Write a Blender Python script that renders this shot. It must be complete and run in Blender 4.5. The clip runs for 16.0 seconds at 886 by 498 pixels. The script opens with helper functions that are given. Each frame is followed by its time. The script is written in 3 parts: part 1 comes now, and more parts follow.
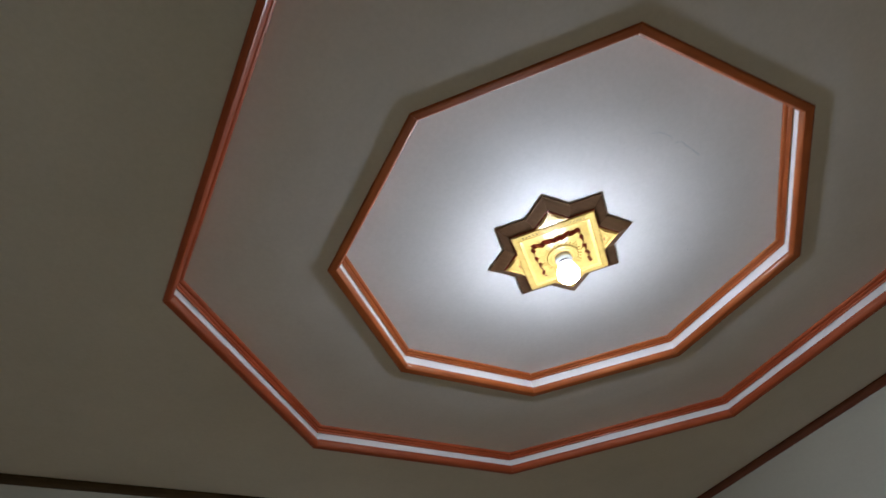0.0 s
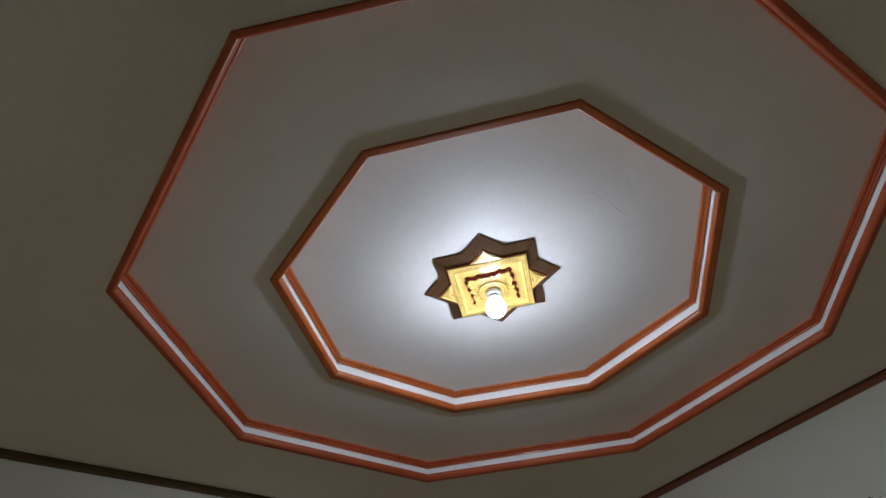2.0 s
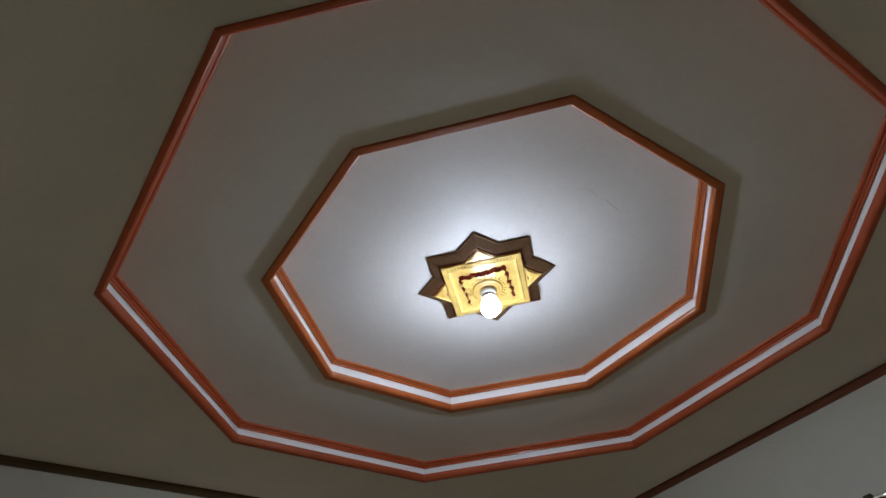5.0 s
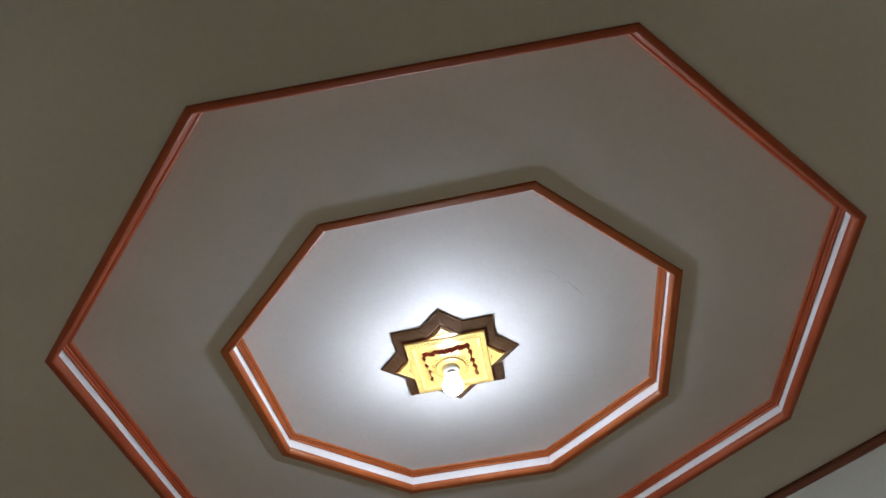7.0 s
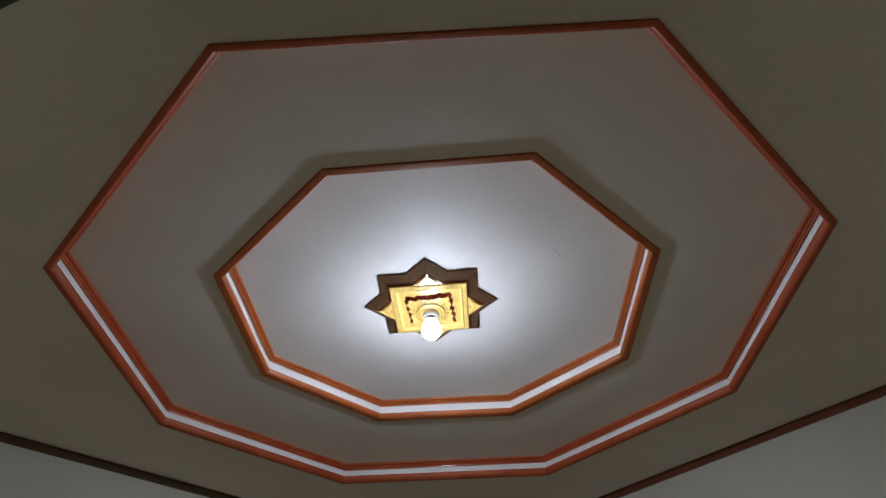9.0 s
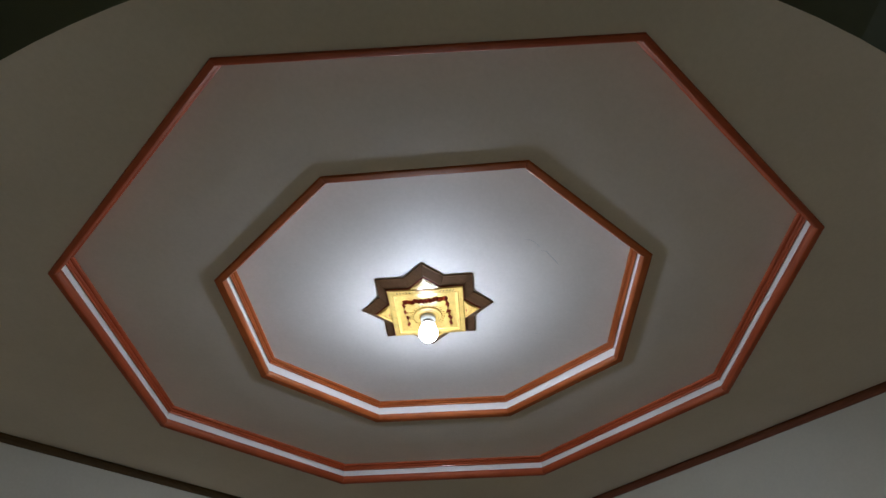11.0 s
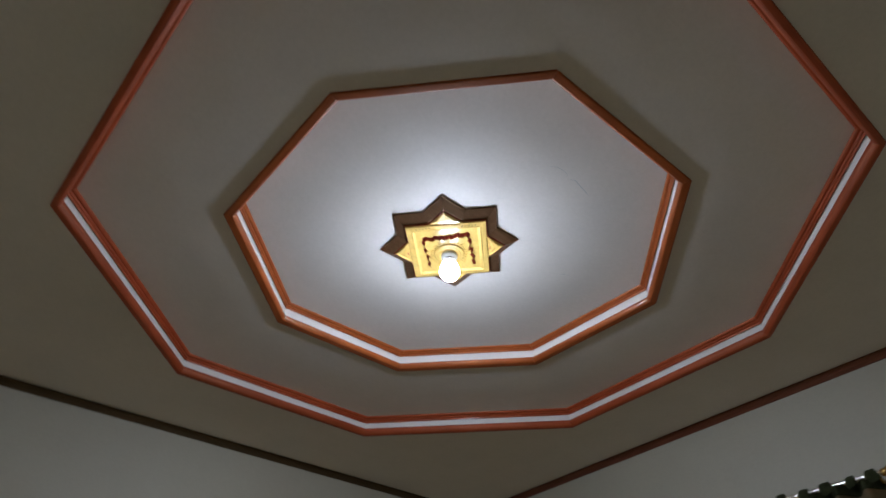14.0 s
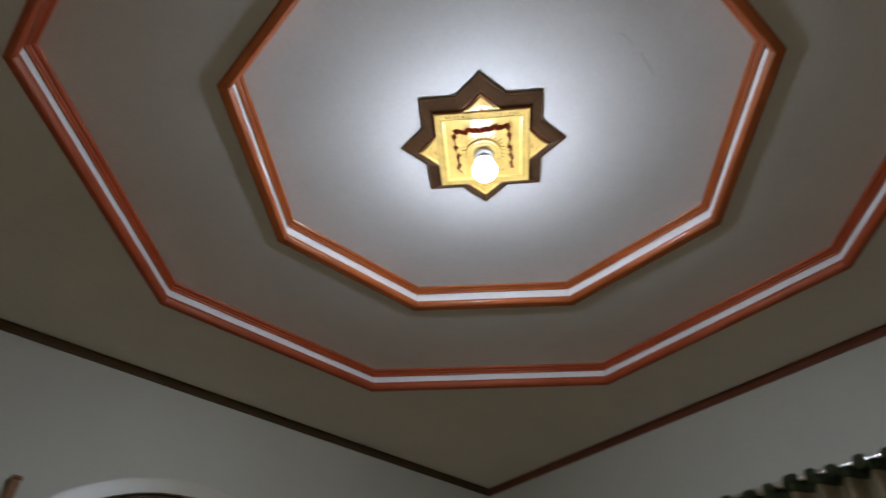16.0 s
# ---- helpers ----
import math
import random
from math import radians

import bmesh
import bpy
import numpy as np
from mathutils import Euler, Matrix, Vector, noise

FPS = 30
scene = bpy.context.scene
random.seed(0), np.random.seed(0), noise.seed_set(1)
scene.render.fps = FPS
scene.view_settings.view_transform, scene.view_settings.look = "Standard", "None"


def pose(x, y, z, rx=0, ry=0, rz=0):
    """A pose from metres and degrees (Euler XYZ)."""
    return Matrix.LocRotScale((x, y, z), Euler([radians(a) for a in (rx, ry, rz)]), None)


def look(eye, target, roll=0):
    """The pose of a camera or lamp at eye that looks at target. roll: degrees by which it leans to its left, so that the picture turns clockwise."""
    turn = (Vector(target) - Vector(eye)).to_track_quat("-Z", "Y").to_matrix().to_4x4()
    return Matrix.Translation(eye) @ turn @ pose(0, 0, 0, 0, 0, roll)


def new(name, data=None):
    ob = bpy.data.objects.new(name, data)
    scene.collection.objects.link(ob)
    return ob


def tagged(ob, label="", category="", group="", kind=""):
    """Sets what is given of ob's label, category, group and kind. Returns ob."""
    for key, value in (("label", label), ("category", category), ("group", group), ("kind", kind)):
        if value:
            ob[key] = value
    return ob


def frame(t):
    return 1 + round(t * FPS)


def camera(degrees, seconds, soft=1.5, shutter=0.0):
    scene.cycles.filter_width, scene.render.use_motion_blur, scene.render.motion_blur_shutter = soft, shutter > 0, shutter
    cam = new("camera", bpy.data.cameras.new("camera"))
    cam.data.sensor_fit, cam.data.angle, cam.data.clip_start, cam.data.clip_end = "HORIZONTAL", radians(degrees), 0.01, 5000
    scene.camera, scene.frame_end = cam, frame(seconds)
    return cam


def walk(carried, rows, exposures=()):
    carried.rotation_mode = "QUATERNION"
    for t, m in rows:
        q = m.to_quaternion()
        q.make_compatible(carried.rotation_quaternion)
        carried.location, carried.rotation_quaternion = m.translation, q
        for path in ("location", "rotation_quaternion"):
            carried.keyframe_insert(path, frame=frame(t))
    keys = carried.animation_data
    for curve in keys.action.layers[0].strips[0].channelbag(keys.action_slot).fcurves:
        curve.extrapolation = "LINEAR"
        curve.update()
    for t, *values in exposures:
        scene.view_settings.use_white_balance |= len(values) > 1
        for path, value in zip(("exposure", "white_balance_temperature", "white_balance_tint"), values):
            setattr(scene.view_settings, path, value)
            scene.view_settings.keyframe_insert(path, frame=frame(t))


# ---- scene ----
cam = camera(70.26, 16.0, soft=1.5, shutter=0.5)
ROWS = [
    (0, look((-1.026, -0.923, 1.626), (-0.256, 0.271, 3.033), -9.3)),
    (0.5, pose(-1.032, -0.960, 1.633, 134.71, 5.54, -31.61)),
    (1, pose(-1.034, -1.001, 1.624, 134.40, 5.70, -33.07)),
    (1.5, pose(-1.049, -1.045, 1.625, 134.02, 4.72, -34.03)),
    (2, pose(-1.051, -1.082, 1.610, 133.75, 4.10, -33.86)),
    (2.5, pose(-1.042, -1.055, 1.636, 133.68, 4.39, -33.44)),
    (3, pose(-1.034, -1.061, 1.627, 133.94, 4.37, -33.23)),
    (5.5, pose(-1.030, -1.082, 1.628, 133.44, 4.71, -33.87)),
    (6, pose(-1.028, -1.090, 1.625, 135.08, 4.96, -34.86)),
    (6.5, pose(-1.025, -1.111, 1.628, 139.82, 4.53, -35.37)),
    (7, pose(-1.014, -1.121, 1.630, 139.59, 4.74, -36.37)),
    (7.5, pose(-1.021, -1.120, 1.628, 137.37, 4.39, -37.25)),
    (8, pose(-1.041, -1.138, 1.625, 135.77, 2.53, -40.38)),
    (8.5, pose(-1.076, -1.150, 1.622, 134.10, 2.32, -41.68)),
    (9, pose(-1.108, -1.169, 1.627, 132.80, 1.65, -42.62)),
    (11.5, pose(-1.127, -1.204, 1.609, 132.77, 1.76, -42.56)),
    (12, pose(-1.126, -1.200, 1.608, 132.93, 1.78, -42.54)),
    (12.5, pose(-1.117, -1.192, 1.619, 132.38, 1.86, -43.08)),
    (13, pose(-1.084, -1.161, 1.608, 131.65, 2.13, -40.63)),
    (13.5, pose(-1.040, -1.107, 1.608, 131.50, 2.41, -37.95)),
    (14, pose(-1.009, -1.084, 1.598, 130.51, 0.70, -40.58)),
    (14.2, pose(-1.028, -1.038, 1.607, 129.09, 0.45, -45.48)),
    (14.5, pose(-0.970, -0.962, 1.628, 129.13, 1.01, -52.63)),
    (14.8, pose(-0.947, -0.901, 1.617, 129.88, 1.19, -58.21)),
    (15, look((-0.938, -0.893, 1.607), (0.385, -0.101, 2.882), -1.1)),
    (15.3, pose(-0.915, -0.842, 1.597, 127.96, -0.38, -56.07)),
    (15.5, look((-0.886, -0.794, 1.572), (0.344, 0.164, 2.825), -0.2)),
    (15.6, pose(-0.874, -0.770, 1.577, 129.09, 0.43, -50.13)),
    (16, look((-0.806, -0.706, 1.578), (0.193, 0.419, 2.896), -0.2)),
]
EXPOSURES = [(0, 0.59), (1, 0.6), (2, 0.41), (3, 0.46), (5.5, 0.35), (6, 0.36), (6.5, 0.53), (7, 0.86), (7.5, 0.82), (8, 0.63), (8.5, 0.53), (9, 0.42), (12, 0.38), (13.5, 0.37), (16, 0.35)]
walk(cam, ROWS, EXPOSURES)

# ---- world and light ----
world = bpy.data.worlds.new("night")
scene.world = world
world.use_nodes = True
world.node_tree.nodes["Background"].inputs["Color"].default_value = (0.004, 0.005, 0.006, 1)
world.node_tree.nodes["Background"].inputs["Strength"].default_value = 1.0
BULB_STRENGTH = 1500.0
BULB_COLOUR = (0.81, 0.94, 1.18, 1)

# ---- plan, in metres ----
Z_TOP = 2.885      # inner octagon's ceiling
Z_MID = 2.818      # ceiling between the octagons
Z_LOW = 2.749      # main ceiling
X_E, Y_N = 1.45, 1.515
CORNER = (1.482, 1.528)     # the far corner; the two walls meet a little askew to the octagons
NORTH_LEAN, EAST_LEAN = 0.009, 0.0216
X_W, Y_S = -1.47, -1.50
DOOR_SUM = -2.00   # the corner wall stands on x + y = DOOR_SUM
INNER = [(-0.621, -0.261), (-0.627, 0.264), (-0.252, 0.636), (0.265, 0.642),
         (0.636, 0.274), (0.649, -0.251), (0.253, -0.638), (-0.271, -0.635)]
OUTER = [(-0.992, -0.429), (-1.009, 0.437), (-0.411, 1.062), (0.415, 1.077),
         (1.045, 0.457), (1.023, -0.434), (0.427, -1.036), (-0.389, -1.037)]
STAR = (-0.0185, 0.0200)
STAR_TURN = -1.45


# ---- materials ----
def node(mat, kind, **values):
    n = mat.node_tree.nodes.new(kind)
    for key, value in values.items():
        n.inputs[key].default_value = value
    return n


def base_material(name, rough=0.6, metal=0.0, coat=0.0):
    mat = bpy.data.materials.new(name)
    mat.use_nodes = True
    shader = mat.node_tree.nodes["Principled BSDF"]
    shader.inputs["Roughness"].default_value = rough
    shader.inputs["Metallic"].default_value = metal
    shader.inputs["Coat Weight"].default_value = coat
    shader.inputs["Coat Roughness"].default_value = 0.12
    return mat, shader


def coords(mat, scale):
    tc = node(mat, "ShaderNodeTexCoord")
    mp = node(mat, "ShaderNodeMapping")
    mp.inputs["Scale"].default_value = scale
    mat.node_tree.links.new(tc.outputs["Object"], mp.inputs["Vector"])
    return mp.outputs["Vector"]


def noise_ramp(mat, vector, scale, detail, stops):
    tex = node(mat, "ShaderNodeTexNoise", Scale=scale, Detail=detail, Roughness=0.6)
    mat.node_tree.links.new(vector, tex.inputs["Vector"])
    ramp = node(mat, "ShaderNodeValToRGB")
    while len(ramp.color_ramp.elements) < len(stops):
        ramp.color_ramp.elements.new(0.5)
    for e, (at, colour) in zip(ramp.color_ramp.elements, stops):
        e.position, e.color = at, (*colour, 1)
    mat.node_tree.links.new(tex.outputs["Fac"], ramp.inputs["Fac"])
    return ramp.outputs["Color"], tex.outputs["Fac"]


def mix(mat, a, b, fac, mode="MULTIPLY"):
    m = node(mat, "ShaderNodeMix")
    m.data_type, m.blend_type = "RGBA", mode
    m.inputs[0].default_value = fac
    mat.node_tree.links.new(a, m.inputs[6])
    mat.node_tree.links.new(b, m.inputs[7])
    return m.outputs[2]


def add_bump(mat, shader, height, strength, distance):
    b = node(mat, "ShaderNodeBump", Strength=strength, Distance=distance)
    mat.node_tree.links.new(height, b.inputs["Height"])
    mat.node_tree.links.new(b.outputs["Normal"], shader.inputs["Normal"])


def paint(name, light, dark, rough=0.62, bump=0.25):
    """Emulsion paint on plaster: broad blotches, fine roller grain."""
    mat, shader = base_material(name, rough)
    v = coords(mat, (1, 1, 1))
    broad, _ = noise_ramp(mat, v, 2.3, 4, [(0.30, dark), (0.62, light)])
    fine, grain = noise_ramp(mat, v, 90.0, 5, [(0.25, (0.93, 0.93, 0.92)), (0.75, (1, 1, 1))])
    mat.node_tree.links.new(mix(mat, broad, fine, 1.0), shader.inputs["Base Color"])
    soft = node(mat, "ShaderNodeTexNoise", Scale=14.0, Detail=5.0)
    mat.node_tree.links.new(v, soft.inputs["Vector"])
    wave = node(mat, "ShaderNodeTexNoise", Scale=3.2, Detail=2.0)
    mat.node_tree.links.new(v, wave.inputs["Vector"])
    both = node(mat, "ShaderNodeMath")
    both.operation = "MULTIPLY_ADD"
    both.inputs[1].default_value = 4.0
    mat.node_tree.links.new(wave.outputs["Fac"], both.inputs[0])
    mat.node_tree.links.new(soft.outputs["Fac"], both.inputs[2])
    add_bump(mat, shader, both.outputs["Value"], bump, 0.004)
    return mat


def wood(name, light, dark, rough=0.33, coat=0.35):
    """Varnished wood with the grain along x and a tone of its own for each piece."""
    mat, shader = base_material(name, rough, coat=coat)
    v = coords(mat, (3.0, 55.0, 55.0))
    grain, fac = noise_ramp(mat, v, 2.2, 7, [(0.30, dark), (0.62, light), (0.80, tuple(min(1, c * q) for c, q in zip(light, (1.25, 1.7, 1.5))))])
    blotch, _ = noise_ramp(mat, coords(mat, (1, 1, 1)), 9.0, 3, [(0.3, (0.70, 0.62, 0.55)), (0.65, (1, 1, 1))])
    info = node(mat, "ShaderNodeObjectInfo")
    ramp = node(mat, "ShaderNodeValToRGB")
    ramp.color_ramp.elements[0].color = (0.82, 0.78, 0.74, 1)
    ramp.color_ramp.elements[1].color = (1, 1, 1, 1)
    mat.node_tree.links.new(info.outputs["Random"], ramp.inputs["Fac"])
    c = mix(mat, mix(mat, grain, blotch, 0.7), ramp.outputs["Color"], 1.0)
    mat.node_tree.links.new(c, shader.inputs["Base Color"])
    shader.inputs["Specular Tint"].default_value = (1.0, 0.80, 0.55, 1)
    worn = node(mat, "ShaderNodeMapRange")
    worn.inputs["To Min"].default_value, worn.inputs["To Max"].default_value = rough - 0.08, rough + 0.16
    mat.node_tree.links.new(fac, worn.inputs["Value"])
    mat.node_tree.links.new(worn.outputs["Result"], shader.inputs["Roughness"])
    add_bump(mat, shader, fac, 0.3, 0.002)
    return mat


def plain(name, colour, rough, metal=0.0, spread=0.85, scale=30.0, bump=0.1, coat=0.0):
    mat, shader = base_material(name, rough, metal, coat)
    v = coords(mat, (1, 1, 1))
    low = tuple(c * spread for c in colour)
    c, fac = noise_ramp(mat, v, scale, 5, [(0.3, low), (0.7, colour)])
    mat.node_tree.links.new(c, shader.inputs["Base Color"])
    if bump:
        add_bump(mat, shader, fac, bump, 0.002)
    return mat


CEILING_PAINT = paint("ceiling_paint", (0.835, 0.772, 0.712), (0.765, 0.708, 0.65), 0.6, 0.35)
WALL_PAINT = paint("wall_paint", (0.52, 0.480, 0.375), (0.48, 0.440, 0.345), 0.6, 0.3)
# for the unseen west wall: tone picked for the bounce onto the ceiling
BOUNCE_PAINT = paint("bounce_paint", (0.54, 0.505, 0.40), (0.48, 0.45, 0.355), 0.6)
# the hall side gets no lamp light: that darkness is in this colour
HALL_SHADE_PAINT = paint("hall_shade_paint", (0.16, 0.19, 0.13), (0.11, 0.14, 0.09), 0.7)
MOULDING_WOOD = wood("moulding_wood", (0.49, 0.120, 0.029), (0.31, 0.066, 0.017), 0.40, 0.08)
# same wood, made redder for the weaker light on the outer octagon
DIMLIT_MOULDING_WOOD = wood("dimlit_moulding_wood", (0.48, 0.090, 0.030), (0.34, 0.056, 0.019), 0.44, 0.05)
TRIM_WOOD = wood("trim_wood", (0.19, 0.056, 0.032), (0.14, 0.040, 0.022), 0.45, 0.15)
DARK_TRIM_WOOD = wood("dark_trim_wood", (0.080, 0.048, 0.022), (0.055, 0.032, 0.015), 0.5, 0.1)
POST_WOOD = wood("post_wood", (0.26, 0.105, 0.045), (0.18, 0.07, 0.03), 0.5, 0.1)
STAR_WOOD = wood("star_wood", (0.225, 0.115, 0.055), (0.16, 0.078, 0.036), 0.55, 0.05)
RED_WOOD = wood("red_wood", (0.50, 0.05, 0.028), (0.36, 0.034, 0.018), 0.5, 0.1)
GOLD_WOOD = plain("gold_lacquer", (0.84, 0.55, 0.155), 0.22, 0.0, 0.8, 40.0, 0.2, 0.5)
WHITE_PLASTIC = plain("white_plastic", (0.78, 0.77, 0.74), 0.35, bump=0.0)
GREY_PRINT = plain("grey_print", (0.22, 0.22, 0.23), 0.5, bump=0.0)
WINDOW_WHITE = paint("window_white", (0.57, 0.515, 0.39), (0.50, 0.45, 0.345), 0.35, 0.2)
PANE_BROWN = wood("pane_brown", (0.16, 0.072, 0.03), (0.10, 0.045, 0.018), 0.65, 0.0)
BRASS = plain("brass", (0.72, 0.47, 0.16), 0.22, 1.0, 0.8, 60.0, 0.05)
STEEL = plain("steel", (0.90, 0.86, 0.78), 0.22, 1.0, 0.85, 45.0, 0.2)
CURTAIN_GREEN = plain("curtain_green", (0.070, 0.078, 0.026), 0.85, 0.0, 0.6, 70.0, 0.3)
CURTAIN_BEIGE = plain("curtain_beige", (0.55, 0.44, 0.25), 0.85, 0.0, 0.75, 45.0, 0.3)
# the floor is out of view; this tan warms the light bounced upwards
FLOOR_BOUNCE = plain("floor_bounce", (0.90, 0.640, 0.295), 0.3, 0.0, 0.8, 8.0, 0.05)
SCUFF = plain("scuff", (0.62, 0.61, 0.59), 0.7, 0.0, 0.8, 60.0, 0.0)

bulb_glow = bpy.data.materials.new("bulb_glow")
bulb_glow.use_nodes = True
bulb_shader = bulb_glow.node_tree.nodes["Principled BSDF"]
bulb_shader.inputs["Base Color"].default_value = (0.9, 0.9, 0.9, 1)
bulb_shader.inputs["Emission Color"].default_value = BULB_COLOUR
# the diffuser glows strongest at its lower end
glow_at = node(bulb_glow, "ShaderNodeTexCoord")
glow_z = node(bulb_glow, "ShaderNodeSeparateXYZ")
glow_map = node(bulb_glow, "ShaderNodeMapRange")
for key, value in (("From Min", 2.774), ("From Max", 2.747), ("To Min", BULB_STRENGTH * 0.012), ("To Max", BULB_STRENGTH)):
    glow_map.inputs[key].default_value = value
bulb_glow.node_tree.links.new(glow_at.outputs["Object"], glow_z.inputs["Vector"])
bulb_glow.node_tree.links.new(glow_z.outputs["Z"], glow_map.inputs["Value"])
bulb_glow.node_tree.links.new(glow_map.outputs["Result"], bulb_shader.inputs["Emission Strength"])


# ---- mesh helpers ----
def empty(name, x=0, y=0, z=0):
    ob = new(name)
    ob.location = (x, y, z)
    ob.empty_display_size = 0.05
    return ob


def mesh_from(name, verts, faces, material, smooth=False):
    me = bpy.data.meshes.new(name)
    me.from_pydata([tuple(v) for v in verts], [], faces)
    me.materials.append(material)
    bm = bmesh.new()
    bm.from_mesh(me)
    bmesh.ops.recalc_face_normals(bm, faces=bm.faces)
    bm.to_mesh(me)
    bm.free()
    if smooth:
        for p in me.polygons:
            p.use_smooth = True
    return me


def part(name, bm, material, parent=None, label="", smooth=False):
    """Links a bmesh as one mesh object, in world coordinates, under a thing or a part."""
    bmesh.ops.recalc_face_normals(bm, faces=bm.faces)
    me = bpy.data.meshes.new(name)
    bm.to_mesh(me)
    bm.free()
    me.materials.append(material)
    for p in me.polygons:
        p.use_smooth = smooth
    ob = new(name, me)
    if parent is not None:
        bpy.context.view_layer.update()
        ob.parent = parent
        ob.matrix_parent_inverse = parent.matrix_world.inverted()
    if label:
        tagged(ob, label)
    return ob


def box(lo, hi, bevel=0.0):
    bm = bmesh.new()
    bmesh.ops.create_cube(bm, size=1.0)
    for v in bm.verts:
        v.co = Vector([a + (c + 0.5) * (b - a) for a, b, c in zip(lo, hi, v.co)])
    if bevel:
        bmesh.ops.bevel(bm, geom=bm.edges[:], offset=bevel, segments=2, affect="EDGES", profile=0.6)
    return bm


def lathe(profile, centre, n=40):
    """A body turned about the vertical through centre from rows of (radius, z)."""
    bm = bmesh.new()
    rings = []
    for r, z in profile:
        if r < 1e-6:
            rings.append([bm.verts.new((centre[0], centre[1], z))])
        else:
            rings.append([bm.verts.new((centre[0] + r * math.cos(2 * math.pi * k / n),
                                        centre[1] + r * math.sin(2 * math.pi * k / n), z)) for k in range(n)])
    for a, b in zip(rings, rings[1:]):
        for k in range(n):
            j = (k + 1) % n
            if len(a) == 1 and len(b) > 1:
                bm.faces.new((a[0], b[k], b[j]))
            elif len(b) == 1 and len(a) > 1:
                bm.faces.new((a[k], a[j], b[0]))
            elif len(a) > 1:
                bm.faces.new((a[k], a[j], b[j], b[k]))
    return bm


def tube(points, radius, n=12):
    bm = bmesh.new()
    rings = []
    for i, p in enumerate(points):
        p = Vector(p)
        d = (Vector(points[min(i + 1, len(points) - 1)]) - Vector(points[max(i - 1, 0)])).normalized()
        side = d.cross(Vector((0, 0, 1)) if abs(d.z) < 0.9 else Vector((1, 0, 0))).normalized()
        up = side.cross(d)
        r = radius[i] if isinstance(radius, (list, tuple)) else radius
        rings.append([bm.verts.new(p + side * r * math.cos(2 * math.pi * k / n) + up * r * math.sin(2 * math.pi * k / n))
                      for k in range(n)])
    for a, b in zip(rings, rings[1:]):
        for k in range(n):
            bm.faces.new((a[k], a[(k + 1) % n], b[(k + 1) % n], b[k]))
    bm.faces.new(rings[0][::-1])
    bm.faces.new(rings[-1])
    return bm


def prism(outline, z0, z1, chamfer=0.0):
    """A flat plate with the outline between two heights; its lower edge may be chamfered."""
    bm = bmesh.new()
    n = len(outline)
    c = Vector((sum(p[0] for p in outline) / n, sum(p[1] for p in outline) / n, 0))
    top = [bm.verts.new((x, y, z1)) for x, y in outline]
    low = [bm.verts.new((x, y, z0 + chamfer)) for x, y in outline]
    rings = [top, low]
    if chamfer:
        ins = inset(outline, chamfer)
        rings.append([bm.verts.new((x, y, z0)) for x, y in ins])
    for a, b in zip(rings, rings[1:]):
        for k in range(n):
            bm.faces.new((a[k], a[(k + 1) % n], b[(k + 1) % n], b[k]))
    bm.faces.new(rings[0])
    bm.faces.new(rings[-1])
    return bm


def inset(outline, w):
    """The closed outline moved inwards by w on every side."""
    pts = [Vector((p[0], p[1])) for p in outline]
    n = len(pts)
    area = sum(pts[i].x * pts[(i + 1) % n].y - pts[(i + 1) % n].x * pts[i].y for i in range(n))
    sign = 1 if area > 0 else -1
    lines = []
    for i in range(n):
        d = (pts[(i + 1) % n] - pts[i]).normalized()
        nrm = Vector((-d.y, d.x)) * sign
        lines.append((nrm, nrm.dot(pts[i]) + w))
    out = []
    for i in range(n):
        (a, p), (b, q) = lines[i - 1], lines[i]
        det = a.x * b.y - a.y * b.x
        out.append(((p * b.y - q * a.y) / det, (a.x * q - b.x * p) / det))
    return out


def ring_faces(bm, a, b):
    n = len(a)
    for k in range(n):
        bm.faces.new((a[k], a[(k + 1) % n], b[(k + 1) % n], b[k]))


# ---- the stepped ceiling ----
RISER_IN, RISER_OUT = 0.013, 0.0125
hole_low = inset(OUTER, RISER_OUT)
hole_mid = inset(INNER, RISER_IN)
bm = bmesh.new()
edge = [bm.verts.new((x, y, Z_LOW)) for x, y in
        [(-2.75, -2.75), (X_E + 0.17, -2.75), (X_E + 0.17, Y_N + 0.17), (-2.75, Y_N + 0.17)]]
rim = [bm.verts.new((x, y, Z_LOW)) for x, y in hole_low]
loops = [bm.edges.new((v[k], v[(k + 1) % len(v)])) for v in (edge, rim) for k in range(len(v))]
bmesh.ops.triangle_fill(bm, edges=loops, use_beauty=True)
rim_up = [bm.verts.new((x, y, Z_MID)) for x, y in hole_low]
ring_faces(bm, rim, rim_up)
well = [bm.verts.new((x, y, Z_MID)) for x, y in hole_mid]
ring_faces(bm, rim_up, well)
well_up = [bm.verts.new((x, y, Z_TOP)) for x, y in hole_mid]
ring_faces(bm, well, well_up)
bm.faces.new(well_up)
ceiling = part("ceiling", bm, CEILING_PAINT)
tagged(ceiling, "white painted ceiling with two stepped octagonal recesses", "ceiling", kind="structure")
slab = part("roof_slab", box((-2.9, -2.9, 2.93), (X_E + 0.3, Y_N + 0.3, 3.05)), WALL_PAINT)
tagged(slab, "plain concrete slab above the ceiling", "ceiling", kind="structure")

